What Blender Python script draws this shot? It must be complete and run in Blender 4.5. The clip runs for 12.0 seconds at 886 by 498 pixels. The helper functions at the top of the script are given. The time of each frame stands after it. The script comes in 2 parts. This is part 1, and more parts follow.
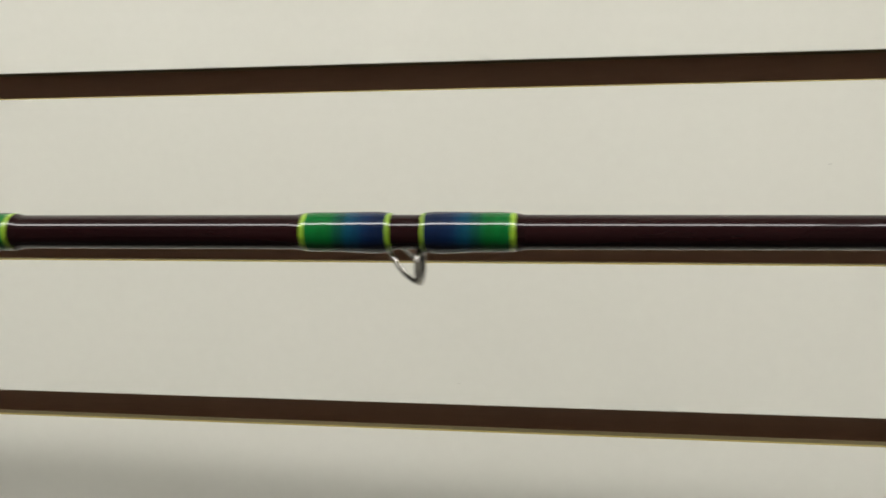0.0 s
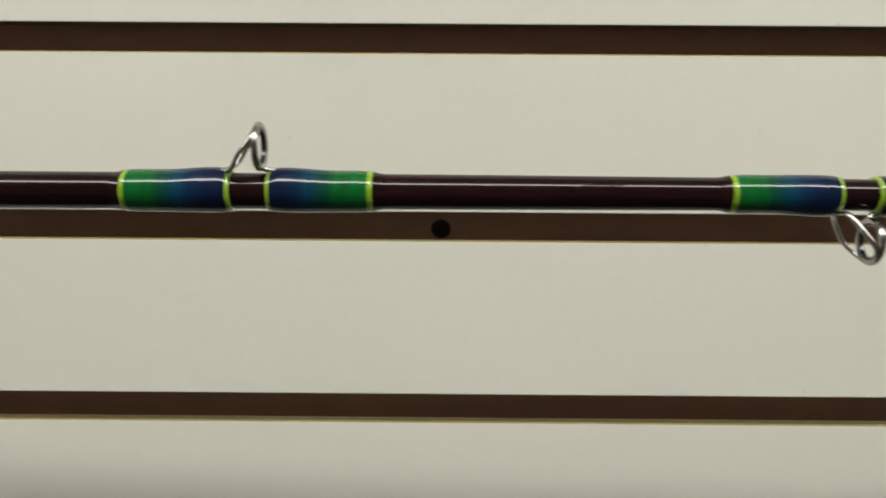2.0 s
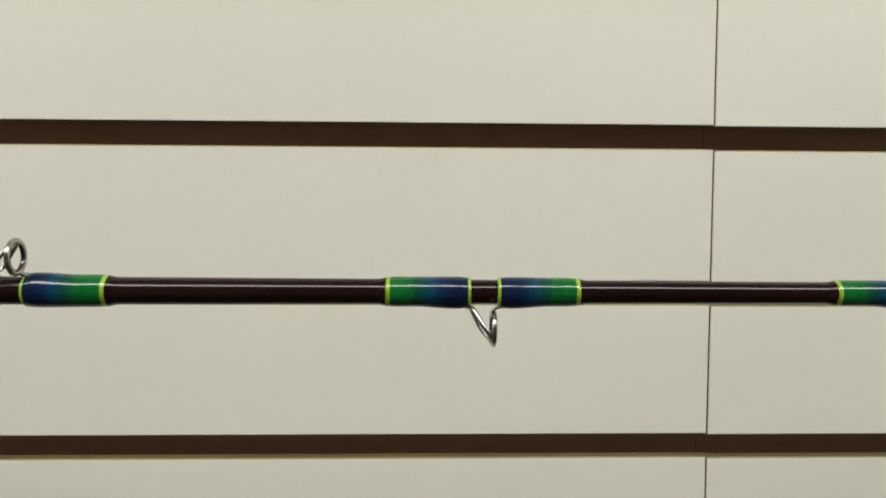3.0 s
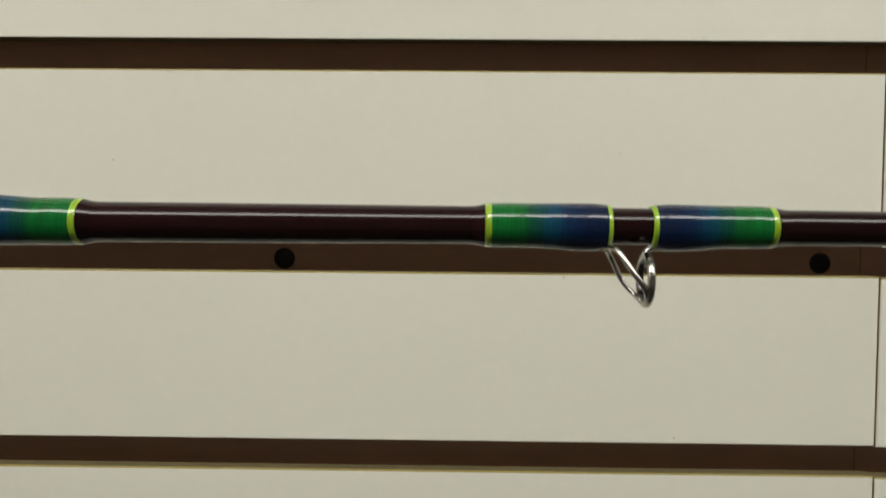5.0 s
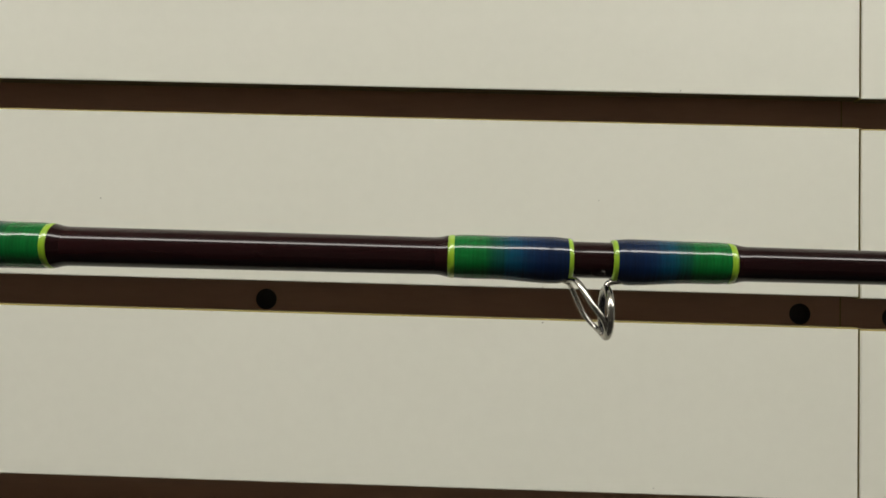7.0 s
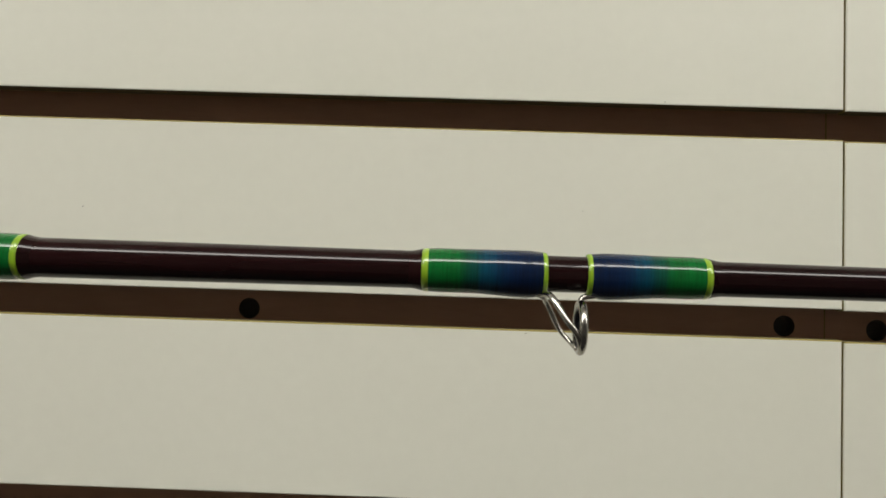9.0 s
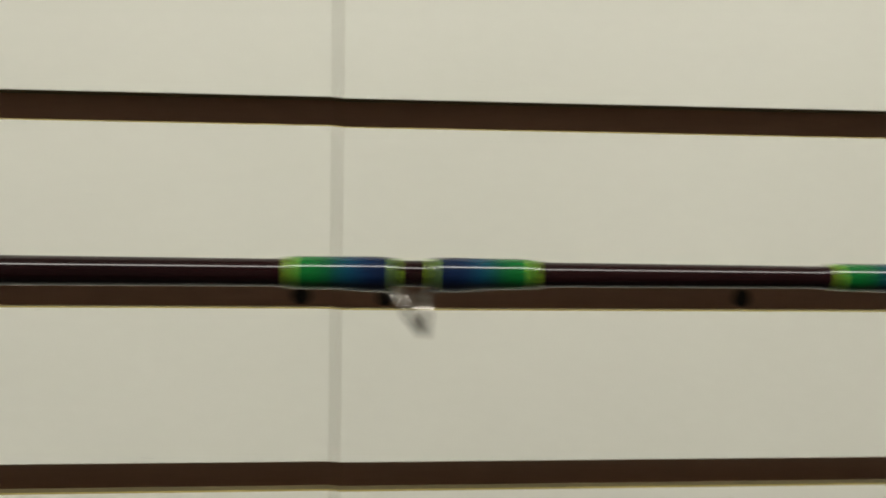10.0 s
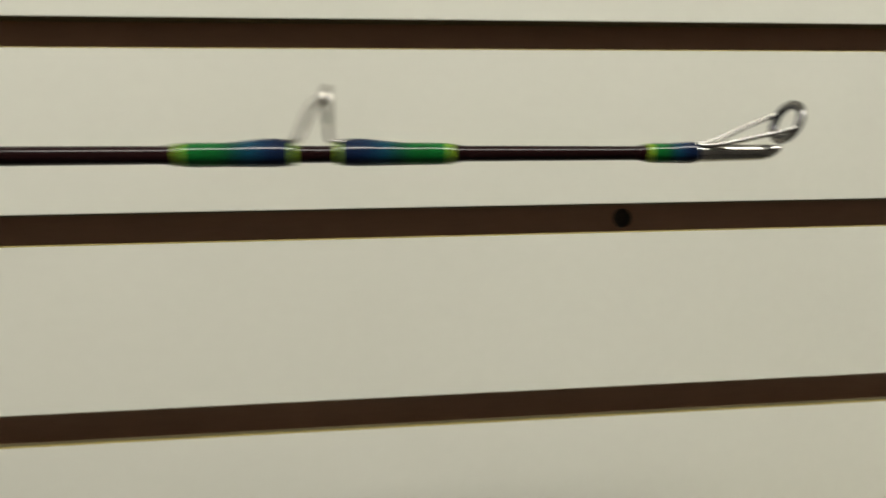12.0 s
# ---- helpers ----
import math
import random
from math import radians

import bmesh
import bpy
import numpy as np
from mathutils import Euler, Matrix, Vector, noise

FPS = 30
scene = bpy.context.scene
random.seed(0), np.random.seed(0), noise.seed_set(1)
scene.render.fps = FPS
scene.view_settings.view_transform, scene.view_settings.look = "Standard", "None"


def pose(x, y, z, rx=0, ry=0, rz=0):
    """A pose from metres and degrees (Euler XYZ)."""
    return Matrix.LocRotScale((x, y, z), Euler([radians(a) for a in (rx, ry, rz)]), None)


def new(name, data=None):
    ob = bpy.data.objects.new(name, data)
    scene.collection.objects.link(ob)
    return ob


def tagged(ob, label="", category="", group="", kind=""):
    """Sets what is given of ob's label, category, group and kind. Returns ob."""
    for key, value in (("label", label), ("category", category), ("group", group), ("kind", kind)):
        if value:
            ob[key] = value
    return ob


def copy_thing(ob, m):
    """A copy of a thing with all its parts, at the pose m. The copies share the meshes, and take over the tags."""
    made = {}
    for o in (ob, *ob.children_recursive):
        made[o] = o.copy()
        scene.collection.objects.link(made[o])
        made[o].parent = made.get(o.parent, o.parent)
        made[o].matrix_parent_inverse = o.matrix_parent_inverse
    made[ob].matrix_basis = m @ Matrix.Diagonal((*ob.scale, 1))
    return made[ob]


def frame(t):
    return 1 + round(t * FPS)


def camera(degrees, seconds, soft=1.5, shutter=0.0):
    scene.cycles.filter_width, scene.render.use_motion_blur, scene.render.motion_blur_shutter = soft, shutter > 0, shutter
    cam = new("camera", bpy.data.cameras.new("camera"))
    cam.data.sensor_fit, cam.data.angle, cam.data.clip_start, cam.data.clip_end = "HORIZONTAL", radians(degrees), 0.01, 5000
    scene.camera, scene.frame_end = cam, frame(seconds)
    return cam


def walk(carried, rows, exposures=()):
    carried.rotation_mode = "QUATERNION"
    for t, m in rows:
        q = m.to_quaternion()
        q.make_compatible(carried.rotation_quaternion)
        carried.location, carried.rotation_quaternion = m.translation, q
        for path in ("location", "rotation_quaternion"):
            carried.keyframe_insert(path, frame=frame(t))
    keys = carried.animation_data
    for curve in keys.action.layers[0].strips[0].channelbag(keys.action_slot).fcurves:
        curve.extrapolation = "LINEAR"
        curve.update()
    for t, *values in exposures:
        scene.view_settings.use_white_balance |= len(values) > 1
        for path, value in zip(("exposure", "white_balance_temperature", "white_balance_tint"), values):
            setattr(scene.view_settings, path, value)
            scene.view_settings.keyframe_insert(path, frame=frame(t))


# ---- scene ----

# ---------------------------------------------------------------- camera
cam = camera(60.85, 12.0, soft=1.6, shutter=0.5)
PATH = [
    (0.0, pose(-0.4077, -0.3316, 1.5739, 85.92, 0.25, 7.67)),
    (0.5, pose(-0.3744, -0.3229, 1.5724, 86.32, -0.19, 5.11)),
    (1.0, pose(-0.3378, -0.3155, 1.5685, 86.37, -0.77, 0.68)),
    (1.5, pose(-0.2618, -0.3089, 1.5655, 86.49, -0.70, -1.24)),
    (2.0, pose(-0.2269, -0.3110, 1.5620, 86.08, -0.41, 0.21)),
    (2.5, pose(-0.1891, -0.3376, 1.5686, 85.11, -0.17, -0.68)),
    (2.7, pose(-0.1658, -0.3548, 1.5848, 85.53, -0.01, -1.47)),
    (3.0, pose(-0.1432, -0.3662, 1.5914, 86.84, -0.31, -1.71)),
    (3.2, pose(-0.1422, -0.3492, 1.5850, 87.51, -0.49, -1.19)),
    (4.8, pose(-0.1608, -0.2862, 1.5697, 87.95, -0.83, 0.84)),
    (5.0, pose(-0.1617, -0.2861, 1.5646, 87.73, -0.51, 0.74)),
    (5.5, pose(-0.1585, -0.2860, 1.5587, 87.58, 0.68, 0.80)),
    (6.0, pose(-0.1537, -0.2855, 1.5613, 90.32, 0.77, 0.84)),
    (6.5, pose(-0.1541, -0.2875, 1.5590, 91.30, -0.71, 0.97)),
    (7.0, pose(-0.1523, -0.2884, 1.5577, 92.41, -1.58, 1.07)),
    (7.2, pose(-0.1526, -0.2887, 1.5577, 92.52, -1.79, 0.98)),
    (8.8, pose(-0.1489, -0.2881, 1.5589, 92.93, -1.93, 0.85)),
    (9.0, pose(-0.1473, -0.2875, 1.5597, 92.83, -1.88, 0.81)),
    (9.3, pose(-0.1381, -0.2924, 1.5603, 92.92, -1.72, 0.59)),
    (9.5, pose(-0.1118, -0.3023, 1.5644, 92.40, -1.43, 0.26)),
    (9.7, pose(-0.0645, -0.3108, 1.5710, 91.09, -1.23, -1.16)),
    (10.0, pose(0.0221, -0.3175, 1.5709, 89.68, -0.57, -4.06)),
    (10.2, pose(0.0706, -0.3205, 1.5722, 88.89, 0.19, -5.45)),
    (10.5, pose(0.0961, -0.3340, 1.5758, 88.27, 0.85, -6.43)),
    (10.7, pose(0.1044, -0.3358, 1.5730, 87.14, 1.09, -6.78)),
    (11.0, pose(0.1535, -0.3324, 1.5635, 86.14, 1.41, -7.42)),
    (11.2, pose(0.2204, -0.3326, 1.5588, 86.55, 2.14, -8.44)),
    (11.5, pose(0.3272, -0.3326, 1.5492, 87.44, 2.16, -9.72)),
    (11.7, pose(0.3933, -0.3301, 1.5451, 88.47, 2.03, -9.47)),
    (11.9, pose(0.4455, -0.3178, 1.5371, 90.07, 1.68, -7.11)),
    (12.0, pose(0.4678, -0.3039, 1.5362, 90.40, 1.57, -6.83)),
]
EXPOSURE = [(0.0, 0.20, 6300, 13), (1.0, 0.10, 6390, 12), (2.0, 0.08, 6420, 12), (3.0, 0.10, 6400, 12), (5.0, -0.02, 6580, 11),
            (6.5, -0.04, 6540, 10), (9.0, -0.03, 6540, 10), (10.5, 0.03, 6520, 10), (11.5, 0.04, 6580, 10), (12.0, 0.01, 6640, 9)]
walk(cam, PATH, EXPOSURE)

# ---------------------------------------------------------------- world and light
world = bpy.data.worlds.new("world")
scene.world = world
world.use_nodes = True
world.node_tree.nodes["Background"].inputs["Color"].default_value = (0.9, 0.92, 1.0, 1)
world.node_tree.nodes["Background"].inputs["Strength"].default_value = 0.05

BASE = 1.55            # height of the groove behind the rod
PITCH = 0.0762         # slatwall: three inches from groove to groove
GAP = 0.0114           # groove opening
DEPTH = 0.0147         # front face to groove back
PANEL = 1.2192         # four-foot wall panels
ROOM_X, ROOM_Y, ROOM_Z = 2 * PANEL, -2.6, 2.40
LAMP_Y, LAMP_POWER = -0.722, 18.2

lamp_data = bpy.data.lights.new("tube_light", "AREA")
lamp_data.shape, lamp_data.size, lamp_data.size_y = "RECTANGLE", 4.5, 0.19
lamp_data.energy, lamp_data.color = LAMP_POWER, (1.0, 0.985, 0.93)
tube_light = new("tube_light", lamp_data)
tube_light.matrix_world = pose(0, LAMP_Y, ROOM_Z - 0.088)


# ---------------------------------------------------------------- materials
def material(name):
    m = bpy.data.materials.new(name)
    m.use_nodes = True
    nt = m.node_tree
    return m, nt, nt.nodes["Principled BSDF"]


def node(nt, kind, **values):
    n = nt.nodes.new(kind)
    for key, value in values.items():
        n.inputs[key.replace("_", " ")].default_value = value
    return n


def ramp(nt, stops, source):
    r = nt.nodes.new("ShaderNodeValToRGB")
    e = r.color_ramp.elements
    while len(e) < len(stops):
        e.new(0.5)
    for k, (p, c) in zip(e, stops):
        k.position, k.color = p, (*c, 1)
    nt.links.new(source, r.inputs[0])
    return r.outputs[0]


def noise_tex(nt, coord, scale, detail=3.0, stretch=None):
    n = node(nt, "ShaderNodeTexNoise", Scale=scale, Detail=detail)
    if stretch:
        mp = nt.nodes.new("ShaderNodeMapping")
        mp.inputs["Scale"].default_value = stretch
        nt.links.new(coord, mp.inputs[0])
        coord = mp.outputs[0]
    nt.links.new(coord, n.inputs["Vector"])
    return n.outputs["Fac"]


def bump(nt, bsdf, height, strength, distance):
    b = node(nt, "ShaderNodeBump", Strength=strength, Distance=distance)
    nt.links.new(height, b.inputs["Height"])
    nt.links.new(b.outputs[0], bsdf.inputs["Normal"])


def coords(nt, which="Object"):
    return nt.nodes.new("ShaderNodeTexCoord").outputs[which]


def speckled(name, stops, scale, roughness, rough_var=0.08, relief=0.1, distance=0.0005, stretch=None, spec=0.5):
    """A plain surface with a two-scale colour variation and fine relief."""
    m, nt, b = material(name)
    pos = nt.nodes.new("ShaderNodeNewGeometry").outputs["Position"]
    big = noise_tex(nt, pos, scale, 4, stretch)
    fine = noise_tex(nt, pos, scale * 40, 2, stretch)
    mix = node(nt, "ShaderNodeMix", Factor=0.3)
    nt.links.new(big, mix.inputs["A"])
    nt.links.new(fine, mix.inputs["B"])
    nt.links.new(ramp(nt, stops, mix.outputs["Result"]), b.inputs["Base Color"])
    mr = node(nt, "ShaderNodeMapRange", To_Min=roughness - rough_var, To_Max=roughness + rough_var)
    nt.links.new(big, mr.inputs["Value"])
    nt.links.new(mr.outputs[0], b.inputs["Roughness"])
    b.inputs["Specular IOR Level"].default_value = spec
    bump(nt, b, fine, relief, distance)
    return m


CREAM = speckled("cream_melamine", [(0.3, (0.690, 0.679, 0.580)), (0.7, (0.735, 0.724, 0.624))], 5.0, 0.42, relief=0.06, distance=0.0002)
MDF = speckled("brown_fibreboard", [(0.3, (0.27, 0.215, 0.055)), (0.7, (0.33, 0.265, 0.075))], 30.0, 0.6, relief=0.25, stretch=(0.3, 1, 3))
# Darker copy of the fibreboard: groove shade put into the colour.
BOARD_SHADE = speckled("shaded_board", [(0.3, (0.10, 0.08, 0.035)), (0.7, (0.14, 0.11, 0.05))], 30.0, 0.7, relief=0.25, stretch=(0.3, 1, 3))
LINER = speckled("brown_groove_liner", [(0.3, (0.50, 0.285, 0.185)), (0.7, (0.59, 0.345, 0.23))], 9.0, 0.5, relief=0.1, stretch=(0.3, 1, 2))
HOLE = speckled("dark_screw_recess", [(0.3, (0.045, 0.034, 0.028)), (0.7, (0.070, 0.052, 0.042))], 60.0, 0.7)
PLASTER = speckled("painted_plaster", [(0.3, (0.20, 0.19, 0.175)), (0.7, (0.25, 0.235, 0.215))], 3.0, 0.7, relief=0.2)
# Near-black, for the added panel that dims what the rod mirrors from below.
REFLECT_DARK = speckled("reflection_darkener", [(0.3, (0.035, 0.033, 0.032)), (0.7, (0.050, 0.047, 0.045))], 4.0, 0.7, relief=0.2)
CEIL = speckled("ceiling_paint", [(0.3, (0.72, 0.71, 0.68)), (0.7, (0.78, 0.77, 0.74))], 4.0, 0.8, relief=0.3)
CARPET = speckled("grey_floor", [(0.3, (0.045, 0.042, 0.040)), (0.7, (0.070, 0.065, 0.060))], 8.0, 0.8, relief=0.5, distance=0.002)
METAL_WHITE = speckled("white_enamel", [(0.3, (0.75, 0.75, 0.74)), (0.7, (0.8, 0.8, 0.79))], 8.0, 0.4)


def blank_material():
    m, nt, b = material("maroon_gloss_blank")
    pos = coords(nt)
    n = noise_tex(nt, pos, 60, 4, (0.15, 1, 1))
    nt.links.new(ramp(nt, [(0.3, (0.0085, 0.0024, 0.0027)), (0.7, (0.017, 0.0044, 0.0047))], n), b.inputs["Base Color"])
    b.inputs["Roughness"].default_value = 0.30
    b.inputs["Specular IOR Level"].default_value = 0.02
    b.inputs["Coat Weight"].default_value = 0.85
    b.inputs["Coat IOR"].default_value = 1.4
    b.inputs["Coat Roughness"].default_value = 0.006
    bump(nt, b, noise_tex(nt, pos, 220, 2, (0.08, 1, 1)), 0.03, 0.0002)
    return m


def thread_material():
    """Green, teal and navy thread under clear epoxy; UV x runs from the outer end (0) to the guide (1)."""
    m, nt, b = material("variegated_thread_wrap")
    uv = coords(nt, "UV")
    sep = nt.nodes.new("ShaderNodeSeparateXYZ")
    nt.links.new(uv, sep.inputs[0])
    streak = noise_tex(nt, uv, 1.0, 2, (150, 2.2, 1))
    wide = noise_tex(nt, uv, 1.0, 3, (14, 2.0, 1))
    add = node(nt, "ShaderNodeMath")
    add.operation = "MULTIPLY_ADD"
    nt.links.new(streak, add.inputs[0])
    add.inputs[1].default_value = 0.04
    nt.links.new(sep.outputs[0], add.inputs[2])
    add2 = node(nt, "ShaderNodeMath")
    add2.operation = "MULTIPLY_ADD"
    nt.links.new(wide, add2.inputs[0])
    add2.inputs[1].default_value = 0.10
    nt.links.new(add.outputs[0], add2.inputs[2])
    rnd = nt.nodes.new("ShaderNodeObjectInfo")
    shift = node(nt, "ShaderNodeMath")
    shift.operation = "MULTIPLY_ADD"
    nt.links.new(rnd.outputs["Random"], shift.inputs[0])
    shift.inputs[1].default_value = 0.12
    nt.links.new(add2.outputs[0], shift.inputs[2])
    base = ramp(nt, [(0.0, (0.0008, 0.125, 0.018)), (0.44, (0.0008, 0.105, 0.018)), (0.52, (0.001, 0.058, 0.028)), (0.60, (0.0015, 0.050, 0.040)),
                     (0.65, (0.001, 0.048, 0.080)), (0.76, (0.001, 0.036, 0.074)), (0.83, (0.0015, 0.018, 0.056)), (0.92, (0.0015, 0.012, 0.046)),
                     (1.0, (0.0015, 0.009, 0.036))], shift.outputs[0])
    tone = node(nt, "ShaderNodeMapRange", From_Min=0.35, From_Max=0.75, To_Min=0.74, To_Max=1.26)
    nt.links.new(noise_tex(nt, uv, 1.0, 4, (46, 3.0, 1)), tone.inputs["Value"])
    mul = node(nt, "ShaderNodeVectorMath")
    mul.operation = "SCALE"
    nt.links.new(base, mul.inputs[0])
    nt.links.new(tone.outputs[0], mul.inputs["Scale"])
    nt.links.new(mul.outputs[0], b.inputs["Base Color"])
    b.inputs["Roughness"].default_value = 0.5
    b.inputs["Specular IOR Level"].default_value = 0.05
    b.inputs["Coat Weight"].default_value = 0.85
    b.inputs["Coat Roughness"].default_value = 0.012
    ripple = node(nt, "ShaderNodeBump", Strength=0.35, Distance=0.0006)
    nt.links.new(noise_tex(nt, uv, 1.0, 1, (5, 4, 1)), ripple.inputs["Height"])
    nt.links.new(ripple.outputs[0], b.inputs["Coat Normal"])
    return m


def band_material():
    m, nt, b = material("yellow_green_thread")
    uv = coords(nt, "UV")
    n = noise_tex(nt, uv, 1.0, 2, (9, 5, 1))
    nt.links.new(ramp(nt, [(0.3, (0.19, 0.34, 0.010)), (0.7, (0.28, 0.46, 0.018))], n), b.inputs["Base Color"])
    b.inputs["Roughness"].default_value = 0.35
    b.inputs["Coat Weight"].default_value = 1.0
    b.inputs["Coat Roughness"].default_value = 0.04
    return m


def metal(name, color, rough):
    m, nt, b = material(name)
    n = noise_tex(nt, coords(nt), 500, 3)
    mr = node(nt, "ShaderNodeMapRange", To_Min=rough * 0.6, To_Max=rough * 1.5)
    nt.links.new(n, mr.inputs["Value"])
    nt.links.new(mr.outputs[0], b.inputs["Roughness"])
    b.inputs["Base Color"].default_value = (*color, 1)
    b.inputs["Metallic"].default_value = 1.0
    return m


BLANK = blank_material()
THREAD = thread_material()
BAND = band_material()
CHROME = metal("polished_steel", (0.58, 0.56, 0.52), 0.09)
STEEL = metal("brushed_steel", (0.46, 0.44, 0.40), 0.20)
SMOKED = metal("smoked_steel", (0.24, 0.23, 0.22), 0.14)
CERAMIC = metal("dark_ring_insert", (0.10, 0.10, 0.11), 0.2)

glow, _nt, _b = material("lamp_diffuser")
_b.inputs["Emission Color"].default_value = (1.0, 0.985, 0.93, 1)
_b.inputs["Emission Strength"].default_value = 6.3

clear, _nt, _b = material("clear_plastic")
_b.inputs["Base Color"].default_value = (0.66, 0.63, 0.48, 1)
_b.inputs["Roughness"].default_value = 0.25
_b.inputs["Transmission Weight"].default_value = 0.65
_b.inputs["IOR"].default_value = 1.45


# ---------------------------------------------------------------- mesh helpers
def mesh_of(name, bm, mats, smooth=True):
    me = bpy.data.meshes.new(name)
    bmesh.ops.recalc_face_normals(bm, faces=bm.faces)
    bm.to_mesh(me)
    bm.free()
    for m in (mats if isinstance(mats, (list, tuple)) else [mats]):
        me.materials.append(m)
    for p in me.polygons:
        p.use_smooth = smooth
    return me


def part(name, bm, mats, parent, label="", smooth=True):
    ob = new(name, mesh_of(name, bm, mats, smooth))
    ob.parent = parent
    if label:
        tagged(ob, label)
    return ob


def thing(name, label, category, group="", kind="", at=None):
    ob = new(name)
    ob.empty_display_size = 0.02
    if at is not None:
        ob.matrix_world = at
    return tagged(ob, label, category, group, kind)


def box(x0, x1, y0, y1, z0, z1, bm=None, bevel=0.0, mat=0):
    bm = bm or bmesh.new()
    made = bmesh.ops.create_cube(bm, size=1.0, matrix=Matrix.Translation(((x0 + x1) / 2, (y0 + y1) / 2, (z0 + z1) / 2))
                                 @ Matrix.Diagonal((x1 - x0, y1 - y0, z1 - z0, 1)))
    faces = {f for v in made["verts"] for f in v.link_faces}
    for f in faces:
        f.material_index = mat
    if bevel:
        edges = {e for v in made["verts"] for e in v.link_edges}
        bmesh.ops.bevel(bm, geom=list(edges), offset=bevel, segments=2, profile=0.5, affect="EDGES")
    return bm


def tube(points, radius, bm=None, sides=10, flat=1.0):
    """A swept round wire through the points; radius may be a list; the ends are closed."""
    bm = bm or bmesh.new()
    pts = [Vector(p) for p in points]
    rads = radius if isinstance(radius, (list, tuple)) else [radius] * len(pts)
    loops, up = [], None
    for i, p in enumerate(pts):
        d = (pts[min(i + 1, len(pts) - 1)] - pts[max(i - 1, 0)]).normalized()
        up = (up or d.orthogonal())
        up = (up - d * up.dot(d)).normalized()
        side = d.cross(up)
        loops.append([bm.verts.new(p + rads[i] * (math.cos(a) * up * flat + math.sin(a) * side))
                      for a in (2 * math.pi * k / sides for k in range(sides))])
    for a, b in zip(loops, loops[1:]):
        for k in range(sides):
            bm.faces.new((a[k], a[(k + 1) % sides], b[(k + 1) % sides], b[k]))
    bm.faces.new(loops[0][::-1])
    bm.faces.new(loops[-1])
    return bm


def spline(ctrl, steps=6):
    """Catmull-Rom through the control points."""
    c = [Vector(p) for p in ctrl]
    c = [2 * c[0] - c[1]] + c + [2 * c[-1] - c[-2]]
    out = []
    for i in range(1, len(c) - 2):
        for k in range(steps):
            t = k / steps
            out.append(0.5 * (2 * c[i] + (c[i + 1] - c[i - 1]) * t + (2 * c[i - 1] - 5 * c[i] + 4 * c[i + 1] - c[i + 2]) * t * t
                              + (3 * c[i] - c[i - 1] - 3 * c[i + 1] + c[i + 2]) * t ** 3))
    out.append(c[-2])
    return out


def torus(bm, centre, major, minor, wide=1.0, turn=None, segs=36, sides=10):
    """A ring round the local x axis; wide stretches its section along x."""
    loops = []
    for i in range(segs):
        a = 2 * math.pi * i / segs
        loop = []
        for k in range(sides):
            b = 2 * math.pi * k / sides
            r = major + minor * math.cos(b)
            v = Vector((minor * wide * math.sin(b), r * math.sin(a), r * math.cos(a)))
            loop.append(bm.verts.new((turn @ v if turn else v) + Vector(centre)))
        loops.append(loop)
    for i in range(segs):
        a, b = loops[i], loops[(i + 1) % segs]
        for k in range(sides):
            bm.faces.new((a[k], a[(k + 1) % sides], b[(k + 1) % sides], b[k]))
    return bm


def smoothstep(a, b, x):
    t = min(max((x - a) / (b - a), 0.0), 1.0)
    return t * t * (3 - 2 * t)


# ---------------------------------------------------------------- room
def plain(name, x0, x1, y0, y1, z0, z1, mat, label, category):
    ob = new(name, mesh_of(name, box(x0, x1, y0, y1, z0, z1), mat, False))
    return tagged(ob, label, category, kind="structure")


T = 0.10
plain("floor", -ROOM_X - T, ROOM_X + T, ROOM_Y - T, 0.12, -T, 0, CARPET, "plain dark grey carpet floor of the shop", "floor")
plain("ceiling", -ROOM_X - T, ROOM_X + T, ROOM_Y - T, 0.12, ROOM_Z, ROOM_Z + T, CEIL, "plain off-white painted ceiling", "ceiling")
plain("wall_south", -ROOM_X - T, ROOM_X + T, ROOM_Y - T, ROOM_Y, 0, ROOM_Z, PLASTER, "plain painted wall behind the camera", "wall")
plain("wall_partition", -1.33, -1.25, -0.32, 0.0, 0, BASE + 0.22, PLASTER, "plain low partition that holds the rod butt", "wall")
SLATS_LOW = -5         # the lowest groove of the slatwall
# Added out of view: replaces the lower slats so the rod's underside reflects dark.
plain("unseen_dark_panel", -ROOM_X, ROOM_X, 0.0, 0.0192, 0, BASE + SLATS_LOW * PITCH - 0.010, REFLECT_DARK, "unseen dark panel added below the slats to darken the rod's reflection", "wall")
plain("wall_west", -ROOM_X - T, -ROOM_X, ROOM_Y, 0.12, 0, ROOM_Z, PLASTER, "plain painted side wall", "wall")
plain("wall_east", ROOM_X, ROOM_X + T, ROOM_Y, 0.12, 0, ROOM_Z, PLASTER, "plain painted side wall", "wall")


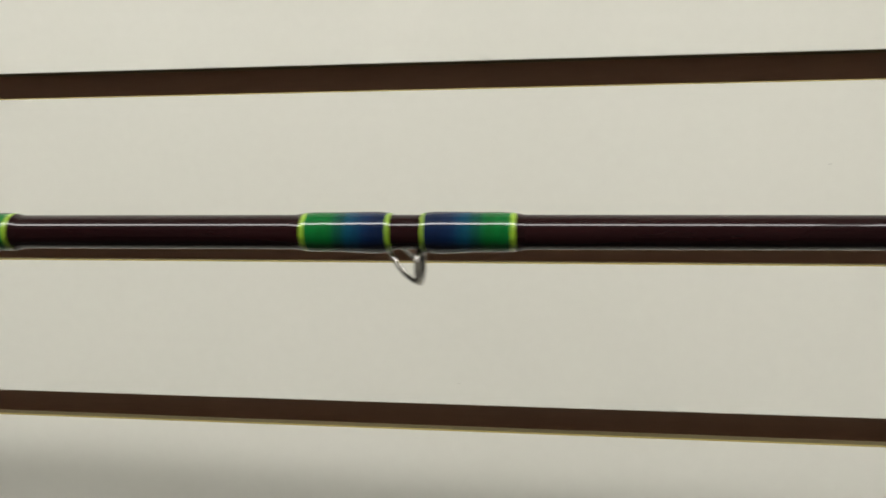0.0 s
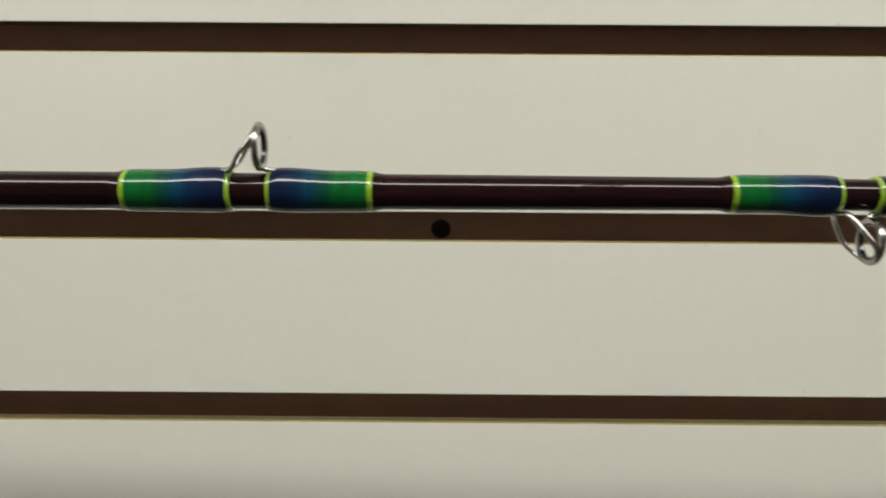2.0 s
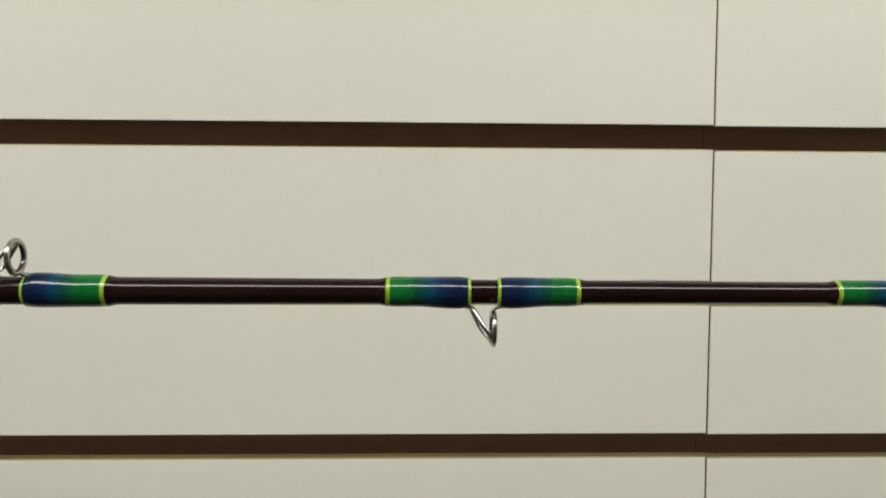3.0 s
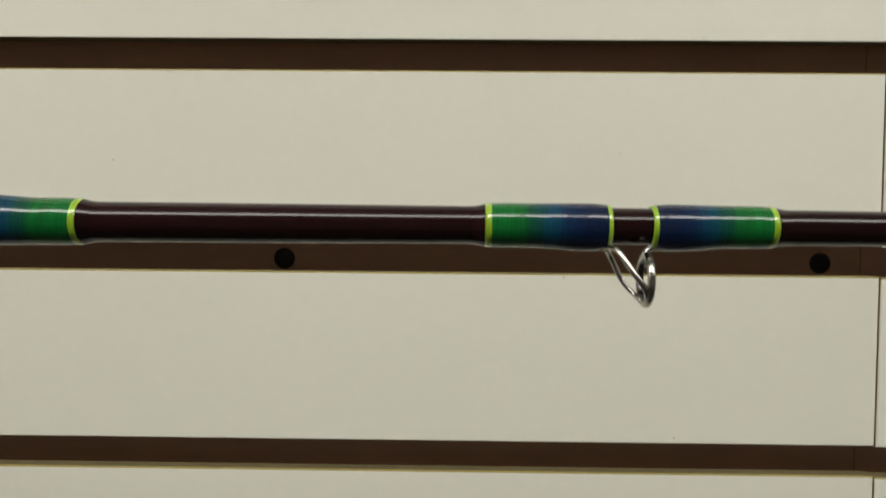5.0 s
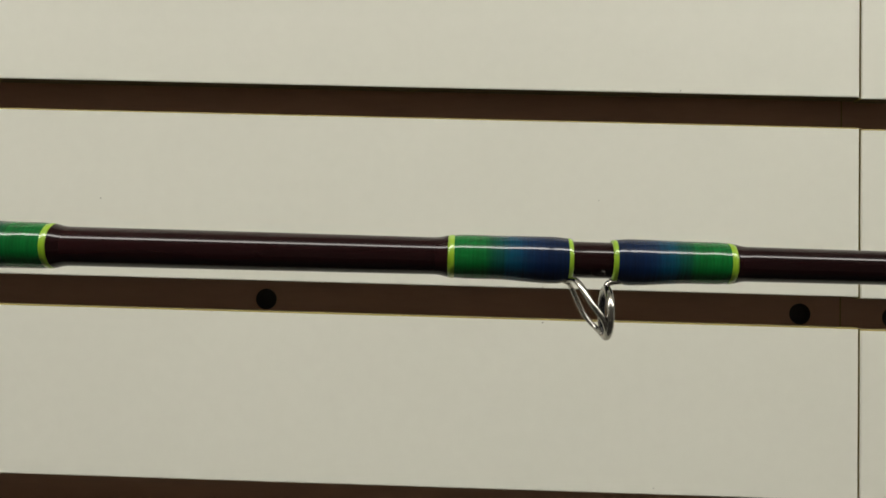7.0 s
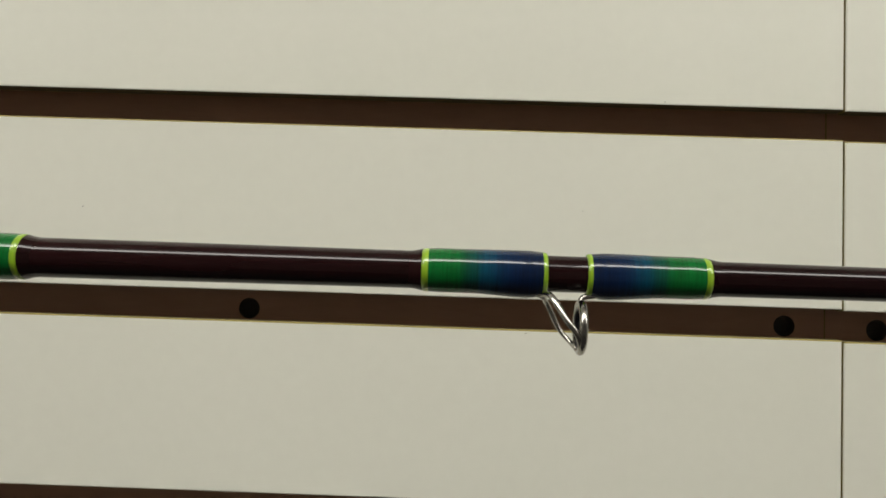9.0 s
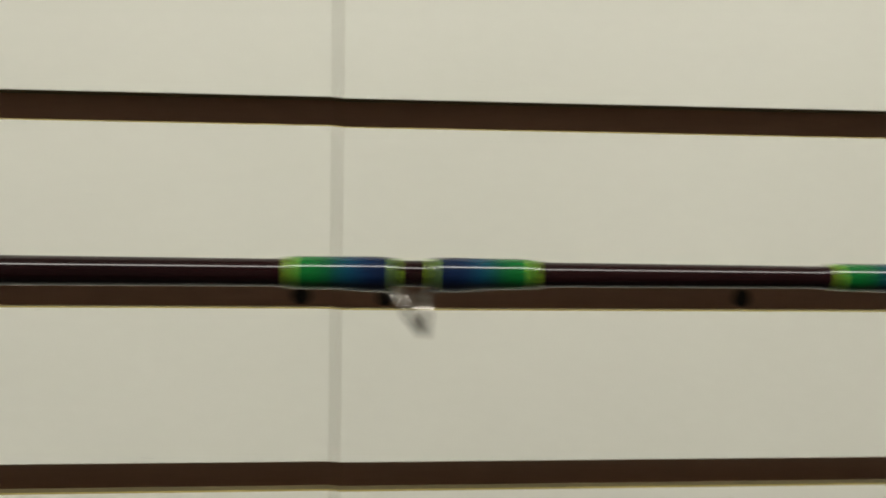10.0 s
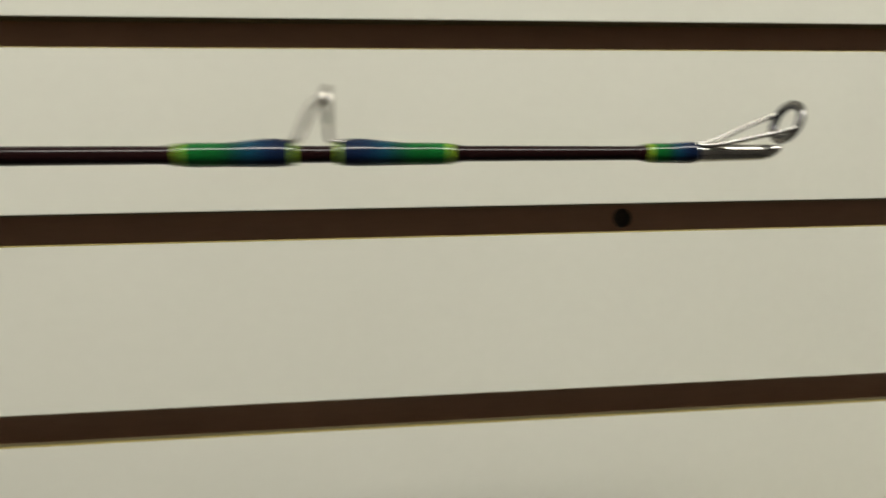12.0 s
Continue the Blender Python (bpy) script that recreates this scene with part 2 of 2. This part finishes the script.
# ---------------------------------------------------------------- slatwall
def slat_mesh(length, height):
    """A cream-faced board, x from 0 to length, front at y = 0, with softened front edges and fibreboard behind, shade
    painted into its colour.
    """
    bm = bmesh.new()
    h, r, t, lip = height / 2, 0.0006, 0.019, 0.006
    back = h - 0.004
    prof = [(t, -back), (lip, -back), (lip, -h), (r, -h), (r * 0.3, -h + r * 0.3), (0, -h + r), (0, h - r), (r * 0.3, h - r * 0.3),
            (r, h), (lip, h), (lip, back), (t, back)]
    chamfer = 0.0004
    rings = [[bm.verts.new((x, max(y, front), z)) for y, z in prof]
             for x, front in ((0.0, r), (chamfer, 0.0), (length - chamfer, 0.0), (length, r))]
    n = len(prof)
    for p, q in zip(rings, rings[1:]):
        for k in range(n):
            f = bm.faces.new((p[k], p[(k + 1) % n], q[(k + 1) % n], q[k]))
            # Top front bevel keeps the lighter board; groove and back faces are painted shaded.
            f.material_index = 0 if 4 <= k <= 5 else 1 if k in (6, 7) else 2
    for e in (rings[0], rings[-1]):
        bm.faces.new(e).material_index = 1
    return mesh_of("slat", bm, [CREAM, MDF, BOARD_SHADE], False)


def liner_mesh(x0, x1, holes):
    """The brown back of a groove with round screw recesses."""
    h = GAP / 2 + 0.004
    bm = bmesh.new()
    r, ring = 0.0042, 28
    edges = [x0] + [e for hx, hz in sorted(holes) for e in (hx - h, hx + h)] + [x1]

    def quad(a, b):
        bm.faces.new([bm.verts.new((x, 0, z)) for x, z in ((a, -h), (b, -h), (b, h), (a, h))])
    for a, b in zip(edges[0::2], edges[1::2]):
        quad(a, b)
    for hx, hz in holes:
        rim, inner, base = [], [], []
        for k in range(ring):
            a = 2 * math.pi * (k + 0.5) / ring
            c, s = math.cos(a), math.sin(a)
            m = h / max(abs(c), abs(s))
            rim.append(bm.verts.new((hx + c * m, 0, s * m)))
            inner.append(bm.verts.new((hx + c * r, 0, hz + s * r)))
            base.append(bm.verts.new((hx + c * r * 0.8, 0.003, hz + s * r * 0.8)))
        for k in range(ring):
            j = (k + 1) % ring
            bm.faces.new((rim[k], rim[j], inner[j], inner[k]))
            bm.faces.new((inner[k], inner[j], base[j], base[k])).material_index = 1
        bm.faces.new(base).material_index = 1
    bm.normal_update()
    for f in bm.faces:
        if f.normal.y > 0:
            f.normal_flip()
    me = bpy.data.meshes.new("groove_liner")
    bm.to_mesh(me)
    bm.free()
    me.materials.append(LINER)
    me.materials.append(HOLE)
    return me


HOLE_Z = -0.0016
SEAM = 0.0007


# ---------------------------------------------------------------- ceiling light
light = thing("ceiling_light", "long narrow ceiling batten with a white wraparound diffuser, switched on", "lamp", "ceiling lights in a row", at=pose(-1.15, LAMP_Y, ROOM_Z))
part("housing", box(-1.14, 1.14, -0.080, 0.080, -0.016, 0.0, bevel=0.004), METAL_WHITE, light, smooth=False)
part("diffuser", box(-1.12, 1.12, -0.095, 0.095, -0.084, -0.0162, bevel=0.012), glow, light, "glowing white wraparound diffuser", smooth=False)
for end in (-1.128, 1.128):
    part("end_cap", box(end - 0.0078, end + 0.0078, -0.098, 0.098, -0.088, -0.0162, bevel=0.004), METAL_WHITE, light, smooth=False)
copy_thing(light, pose(1.15, LAMP_Y, ROOM_Z))


# ---------------------------------------------------------------- fishing rod
def rod_axis(x):
    lift = 0.0004 * min(max((x - 0.30) / 0.20, 0.0), 1.0)
    return Vector((x, -0.1172 - 0.0030 * x + 0.0229 * x * x, BASE + 0.0132 - 0.0015 * x - 0.0042 * x * x + lift))


TAPER = ((-1.25, 0.0062), (-0.60, 0.0054), (-0.42, 0.0051), (-0.35, 0.0049), (-0.21, 0.0045), (-0.08, 0.00392), (0.08, 0.0033),
         (0.23, 0.0028), (0.38, 0.00236), (0.52, 0.00195), (0.58, 0.00174))


def blank_radius(x):
    for (a, ra), (b, rb) in zip(TAPER, TAPER[1:]):
        if x <= b:
            return ra + (rb - ra) * (x - a) / (b - a)
    return TAPER[-1][1]


rod = thing("fishing_rod", "glossy maroon fishing rod with green and blue thread wraps", "fishing rod", at=Matrix.Translation(rod_axis(-0.02)))


def in_rod(ob, m):
    """Place a part of the rod by its pose in the room."""
    ob.parent = rod
    ob.matrix_parent_inverse = rod.matrix_world.inverted()
    ob.matrix_basis = m
    return ob


bpy.context.view_layer.update()
xs = [-1.25 + k * 0.02 for k in range(95)]
xs = [x for x in xs if x < 0.556] + [0.558]
blank_ob = new("blank", mesh_of("blank", tube([rod_axis(x) for x in xs], [blank_radius(x) for x in xs], sides=40), BLANK))
in_rod(blank_ob, Matrix.Identity(4))
tagged(blank_ob, "glossy dark maroon tapered rod blank")


def lathe(profile, foot, bump_height, sides=48):
    """Turned skin along +x: rows of (x, radius, foot share, u). The foot bulges it round the angle foot."""
    bm = bmesh.new()
    uvl = bm.loops.layers.uv.new("wrap")
    rows_ = []
    for x, r, share, u in profile:
        row = []
        for k in range(sides):
            a = 2 * math.pi * k / sides
            d = (a - foot + math.pi) % (2 * math.pi) - math.pi
            rr = r + bump_height * share * math.exp(-(d / 0.55) ** 2)
            row.append(bm.verts.new((x, -rr * math.sin(a), rr * math.cos(a))))
        rows_.append(row)
    for i in range(len(rows_) - 1):
        for k in range(sides):
            j = (k + 1) % sides
            f = bm.faces.new((rows_[i][k], rows_[i][j], rows_[i + 1][j], rows_[i + 1][k]))
            for loop, (uu, vv) in zip(f.loops, ((profile[i][3], k / sides), (profile[i][3], (k + 1) / sides),
                                                (profile[i + 1][3], (k + 1) / sides), (profile[i + 1][3], k / sides))):
                loop[uvl].uv = (uu, vv)
    return bm


def wrap(outer, inner, foot_deg, foot_bump, inner_band=True):
    """One thread wrap from its outer yellow band to the one beside the guide."""
    sgn = 1 if inner > outer else -1
    length = abs(inner - outer)
    m = Matrix.Translation(rod_axis(outer)) @ (pose(0, 0, 0) if sgn > 0 else pose(0, 0, 0, 0, 0, 180))
    slope = math.atan2((rod_axis(inner) - rod_axis(outer)).z, abs(inner - outer))
    slope_y = math.atan2((rod_axis(inner) - rod_axis(outer)).y * sgn, abs(inner - outer))
    m = m @ Matrix.Rotation(-slope, 4, "Y") @ Matrix.Rotation(slope_y, 4, "Z")
    foot = radians(foot_deg) * sgn
    band = 0.0015

    def radius(s):
        u = s / length
        rise = 0.00062 + 0.00016 * smoothstep(0.0, 0.12, u) + 0.00014 * smoothstep(0.30, 0.80, u) - 0.00034 * smoothstep(0.86, 1.03, u)
        return blank_radius(outer + sgn * s) + rise

    def share(s):
        u = s / length
        return smoothstep(0.35, 0.85, u) * (1 - smoothstep(0.90, 1.04, u))
    lo, hi = band * 0.5, length - band * 0.35
    n = 26
    body = [(lo + (hi - lo) * k / n, radius(lo + (hi - lo) * k / n), share(lo + (hi - lo) * k / n), k / n) for k in range(n + 1)]
    ob = in_rod(new("thread_wrap", mesh_of("thread_wrap", lathe(body, foot, foot_bump), THREAD)), m)
    tagged(ob, "green to navy thread wrap under clear epoxy")
    first = [(-band * 0.55, blank_radius(outer) + 0.00012, 0, 0.0), (-band * 0.42, blank_radius(outer) + 0.00053, 0, 0.2), (0, radius(0) + 0.00006, 0, 0.5),
             (band * 0.42, radius(band / 2) + 0.00004, 0, 0.8), (band * 0.58, radius(band / 2) - 0.00004, 0, 1.0)]
    part("trim_band", lathe(first, foot, 0), BAND, ob, "bright yellow-green thread band")
    last = [(length - band * 0.42, radius(hi) - 0.00003, share(hi), 0.0), (length - band * 0.3, radius(hi) + 0.00004, share(hi), 0.2),
            (length + band * 0.1, radius(length + band * 0.1), share(length), 0.6), (length + band * 0.28, radius(length + band * 0.28) - 0.00012, 0, 0.9),
            (length + band * 0.34, blank_radius(inner) - 0.00002, 0, 1.0)]
    if inner_band:
        part("trim_band", lathe(last, foot, foot_bump), BAND, ob, "bright yellow-green thread band")
    skirt = [(-0.0036, blank_radius(outer - sgn * 0.0036) + 0.00001, 0, 0), (-0.0028, blank_radius(outer) + 0.00008, 0, 0.2),
             (-0.0020, blank_radius(outer) + 0.00021, 0, 0.5), (-0.0013, blank_radius(outer) + 0.00040, 0, 0.8), (-band * 0.5, blank_radius(outer) + 0.00053, 0, 1)]
    part("epoxy_skirt", lathe(skirt, foot, 0), BLANK, ob, "clear epoxy edge over the blank")
    return ob


def guide(b, c, angle, reach, ring_r):
    """A double-foot line guide between the wraps that end at b and c; angle 0 stands up, 90 faces the room, 180 hangs."""
    rb, rc = blank_radius(b), blank_radius(c)
    x0 = b + (c - b) * 0.80
    m = Matrix.Translation(rod_axis(x0)) @ Matrix.Rotation(radians(angle), 4, "X")
    wire = 0.00058
    zc = reach - ring_r
    major = ring_r - 0.0008
    bm = torus(bmesh.new(), (0, 0, zc), major, 0.0009, 1.0)
    frame_ob = in_rod(new("line_guide", mesh_of("line_guide", bm, STEEL)), m)
    tagged(frame_ob, "polished steel double-foot line guide")
    part("ring_insert", torus(bmesh.new(), (0, 0, zc), major - 0.00085, 0.00042, 1.7), CERAMIC, frame_ob, "dark ring insert")
    for s in (-1, 1):
        pts = spline([(b - x0 - 0.0045, s * 0.0004, rb + 0.00035), (b - x0 - 0.0008, s * 0.0006, rb + 0.00085),
                      ((b - x0) * 0.86, s * major * 0.72, rb + (zc - rb) * 0.26), ((b - x0) * 0.50, s * major * 1.04, zc - major * 0.12),
                      ((b - x0) * 0.18, s * major * 0.90, zc + major * 0.48), (-0.0003, s * major * 0.5, zc + major * 0.87)])
        part("strut", tube(pts, [wire * 1.05] * 8 + [wire] * (len(pts) - 8), flat=1.25), STEEL, frame_ob)
    pts = spline([(0.0, 0, zc - major), (0.0002, 0, rc + 0.0022), (0.0009, 0, rc + 0.0012), (c - x0 + 0.0008, 0, rc + 0.0008), (c - x0 + 0.0045, 0, rc + 0.0004)])
    part("strut", tube(pts, wire * 1.25, flat=1.0), STEEL, frame_ob)
    return frame_ob


# guide stations: outer, inner, inner, outer band; angle; reach; ring radius
STATIONS = (
    (-0.4792, -0.4532, -0.4430, -0.4165, 204, 0.0174, 0.0062),
    (-0.3095, -0.2825, -0.2723, -0.2462, 17, 0.0180, 0.0062),
    (-0.1538, -0.1269, -0.1171, -0.0909, 166, 0.0182, 0.0061),
    (-0.0035, 0.0236, 0.0334, 0.0603, 186, 0.0176, 0.0060),
    (0.1446, 0.1716, 0.1816, 0.2086, 186, 0.0168, 0.0058),
    (0.2855, 0.3117, 0.3222, 0.3489, 325, 0.0168, 0.0056),
    (0.4267, 0.4539, 0.4648, 0.4931, 2, 0.0174, 0.0055),
)
wrap(-0.5776, -0.6046, 200, 0.0004)
for a, b, c, d, angle, reach, ring_r in STATIONS:
    foot_bump = 0.0006 if a < 0.25 else 0.0009
    wrap(a, b, angle, foot_bump)
    wrap(d, c, angle, foot_bump)
    guide(b, c, angle, reach, ring_r)


def tip_top(x0, x1, x2, angle):
    """The end wrap, the steel sleeve and the slanted end ring."""
    wrap(x0, x1, angle, 0.0003, False)
    m = Matrix.Translation(rod_axis(x1)) @ Matrix.Rotation(radians(angle), 4, "X")
    n = x2 - x1
    sleeve = tube([(-0.004, 0, 0), (0.0, 0, 0), (0.001, 0, 0), (n - 0.003, 0, 0), (n, 0, 0.0004), (n + 0.0016, 0, 0.0010), (n + 0.0024, 0, 0.0018)],
                  [0.0021, 0.0023, 0.0024, 0.0022, 0.0018, 0.0012, 0.0007], sides=32)
    tip = in_rod(new("tip_top", mesh_of("tip_top", sleeve, CHROME)), m)
    tagged(tip, "polished steel tip sleeve and end ring")
    turn = Matrix.Rotation(radians(22), 4, "Y")
    centre = Vector((n + 0.0024, 0, 0.0085))
    major = 0.0052
    part("end_ring", torus(bmesh.new(), centre, major, 0.00090, 1.0, turn), SMOKED, tip)
    part("ring_insert", torus(bmesh.new(), centre, major - 0.00095, 0.0006, 1.6, turn), CERAMIC, tip, "dark ring insert")
    for s in (-1, 1):
        top = centre + turn @ Vector((0, s * major * 0.8, major * 0.6))
        midp = Vector((n * 0.62, s * major * 0.66, 0.0056))
        part("strut", tube(spline([(-0.0010, s * 0.0006, 0.0024), (n * 0.20, s * 0.0014, 0.0028), midp, centre + turn @ Vector((-0.0005, s * major, major * 0.05)), top]), 0.00066), CHROME, tip)
    return tip


tip_top(0.5464, 0.5604, 0.5809, 30)

# ---------------------------------------------------------------- plastic tray on the slatwall
def rounded_loop(w, d, r, steps=6):
    """A rounded rectangle from x 0 to w and y -d to 0."""
    out = []
    for cx, cy, a0 in ((w - r, -r, 0), (r, -r, 90), (r, -d + r, 180), (w - r, -d + r, 270)):
        out += [(cx + r * math.cos(radians(a0 + 90 * k / steps)), cy + r * math.sin(radians(a0 + 90 * k / steps))) for k in range(steps + 1)]
    return out


def shell(w, d, r, rows):
    """Stacked rounded loops: (inset, z)."""
    bm = bmesh.new()
    loops = [[bm.verts.new((x + (w / 2 - x) / (w / 2) * i, y + (-d / 2 - y) / (d / 2) * i, z)) for x, y in rounded_loop(w, d, r)] for i, z in rows]
    n = len(loops[0])
    for a, b in zip(loops, loops[1:]):
        for k in range(n):
            bm.faces.new((a[k], a[(k + 1) % n], b[(k + 1) % n], b[k]))
    bm.faces.new(loops[0])
    bm.faces.new(loops[-1])
    return bm


def hanging_tray(x0, z_top):
    ob = thing("plastic_tray", "frosted clear plastic tray hooked on the slatwall", "tray", at=pose(x0, -0.0006, z_top))
    w, d, h, t = 0.17, 0.085, 0.062, 0.0022
    part("body", shell(w, d, 0.010, [(0.004, -h), (0.001, -h + 0.004), (0.0, -0.004), (t, -0.004), (t + 0.001, -h + 0.006), (t + 0.004, -h + t)]), clear, ob)
    rim = [Vector((x, y, -0.0018)) for x, y in rounded_loop(w, d, 0.010)]
    part("rim", tube(rim + rim[:1], 0.0019, sides=8), clear, ob)
    hook = box(0.03, w - 0.03, -0.0003, 0.0080, -0.0177, -0.0157, bevel=0.0005)
    box(0.03, w - 0.03, 0.0060, 0.0080, -0.0165, -0.0105, hook, bevel=0.0005)
    part("hook", hook, clear, ob)
    return ob


hanging_tray(0.606, BASE - 0.1345)

# ---------------------------------------------------------------- specks on the wall
SPECKS = ((-0.291, 0.036), (-0.099, 0.040), (-0.0765, -0.068), (-0.0685, 0.0831), (0.0597, 0.0903), (-0.4456, -0.0606), (-0.1196, 0.0062),
          (-0.2385, -0.0821), (-0.246, -0.0064), (-0.1194, -0.0071))
bm = bmesh.new()
for sx, sz in SPECKS:
    r = random.uniform(0.00015, 0.00025)
    m = Matrix.Translation((sx, -0.00005, BASE + sz)) @ pose(0, 0, 0, 0, random.uniform(0, 180), 0) @ Matrix.Diagonal((random.uniform(1.0, 2.4), 0.5, 1.0, 1))
    bmesh.ops.create_icosphere(bm, subdivisions=1, radius=r, matrix=m)
tagged(new("dust_specks", mesh_of("dust_specks", bm, speckled("speck", [(0.3, (0.27, 0.24, 0.19)), (0.7, (0.33, 0.30, 0.25))], 90.0, 0.8))),
       "tiny dark dust specks on the cream slats", "dust", kind="stuff")

# ---------------------------------------------------------------- slats and groove liners of the back wall
wall_body = tagged(new("wall_north", mesh_of("wall_north", box(-ROOM_X, ROOM_X, 0.0192, 0.12, 0, ROOM_Z), MDF, False)),
                   "cream slatwall with brown horizontal grooves", "wall", kind="structure")
slat_h = PITCH - GAP
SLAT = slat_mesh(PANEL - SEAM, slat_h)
HOLES = {-1: ((-0.2289, HOLE_Z), (-0.0159, HOLE_Z)), 0: ((0.0206, HOLE_Z), (0.1819, HOLE_Z), (0.5854, 0.0004))}
high = int((ROOM_Z - BASE) / PITCH)
for side in (-2, -1, 0, 1):
    a, b = side * PANEL + SEAM / 2, (side + 1) * PANEL - SEAM / 2
    drop = -0.0005 if side == 0 else 0.0
    plain_liner = liner_mesh(a - 0.0001, b + 0.0001, ())
    holed_liner = liner_mesh(a - 0.0001, b + 0.0001, HOLES[side]) if side in HOLES else plain_liner
    for k in range(SLATS_LOW, high + 1):
        zc = BASE + k * PITCH + drop
        liner = new("groove_liner", holed_liner if k % 6 == 0 else plain_liner)
        liner.parent = wall_body
        liner.location = (0, DEPTH, zc)
        zs = zc + PITCH / 2
        if zs + slat_h / 2 < ROOM_Z:
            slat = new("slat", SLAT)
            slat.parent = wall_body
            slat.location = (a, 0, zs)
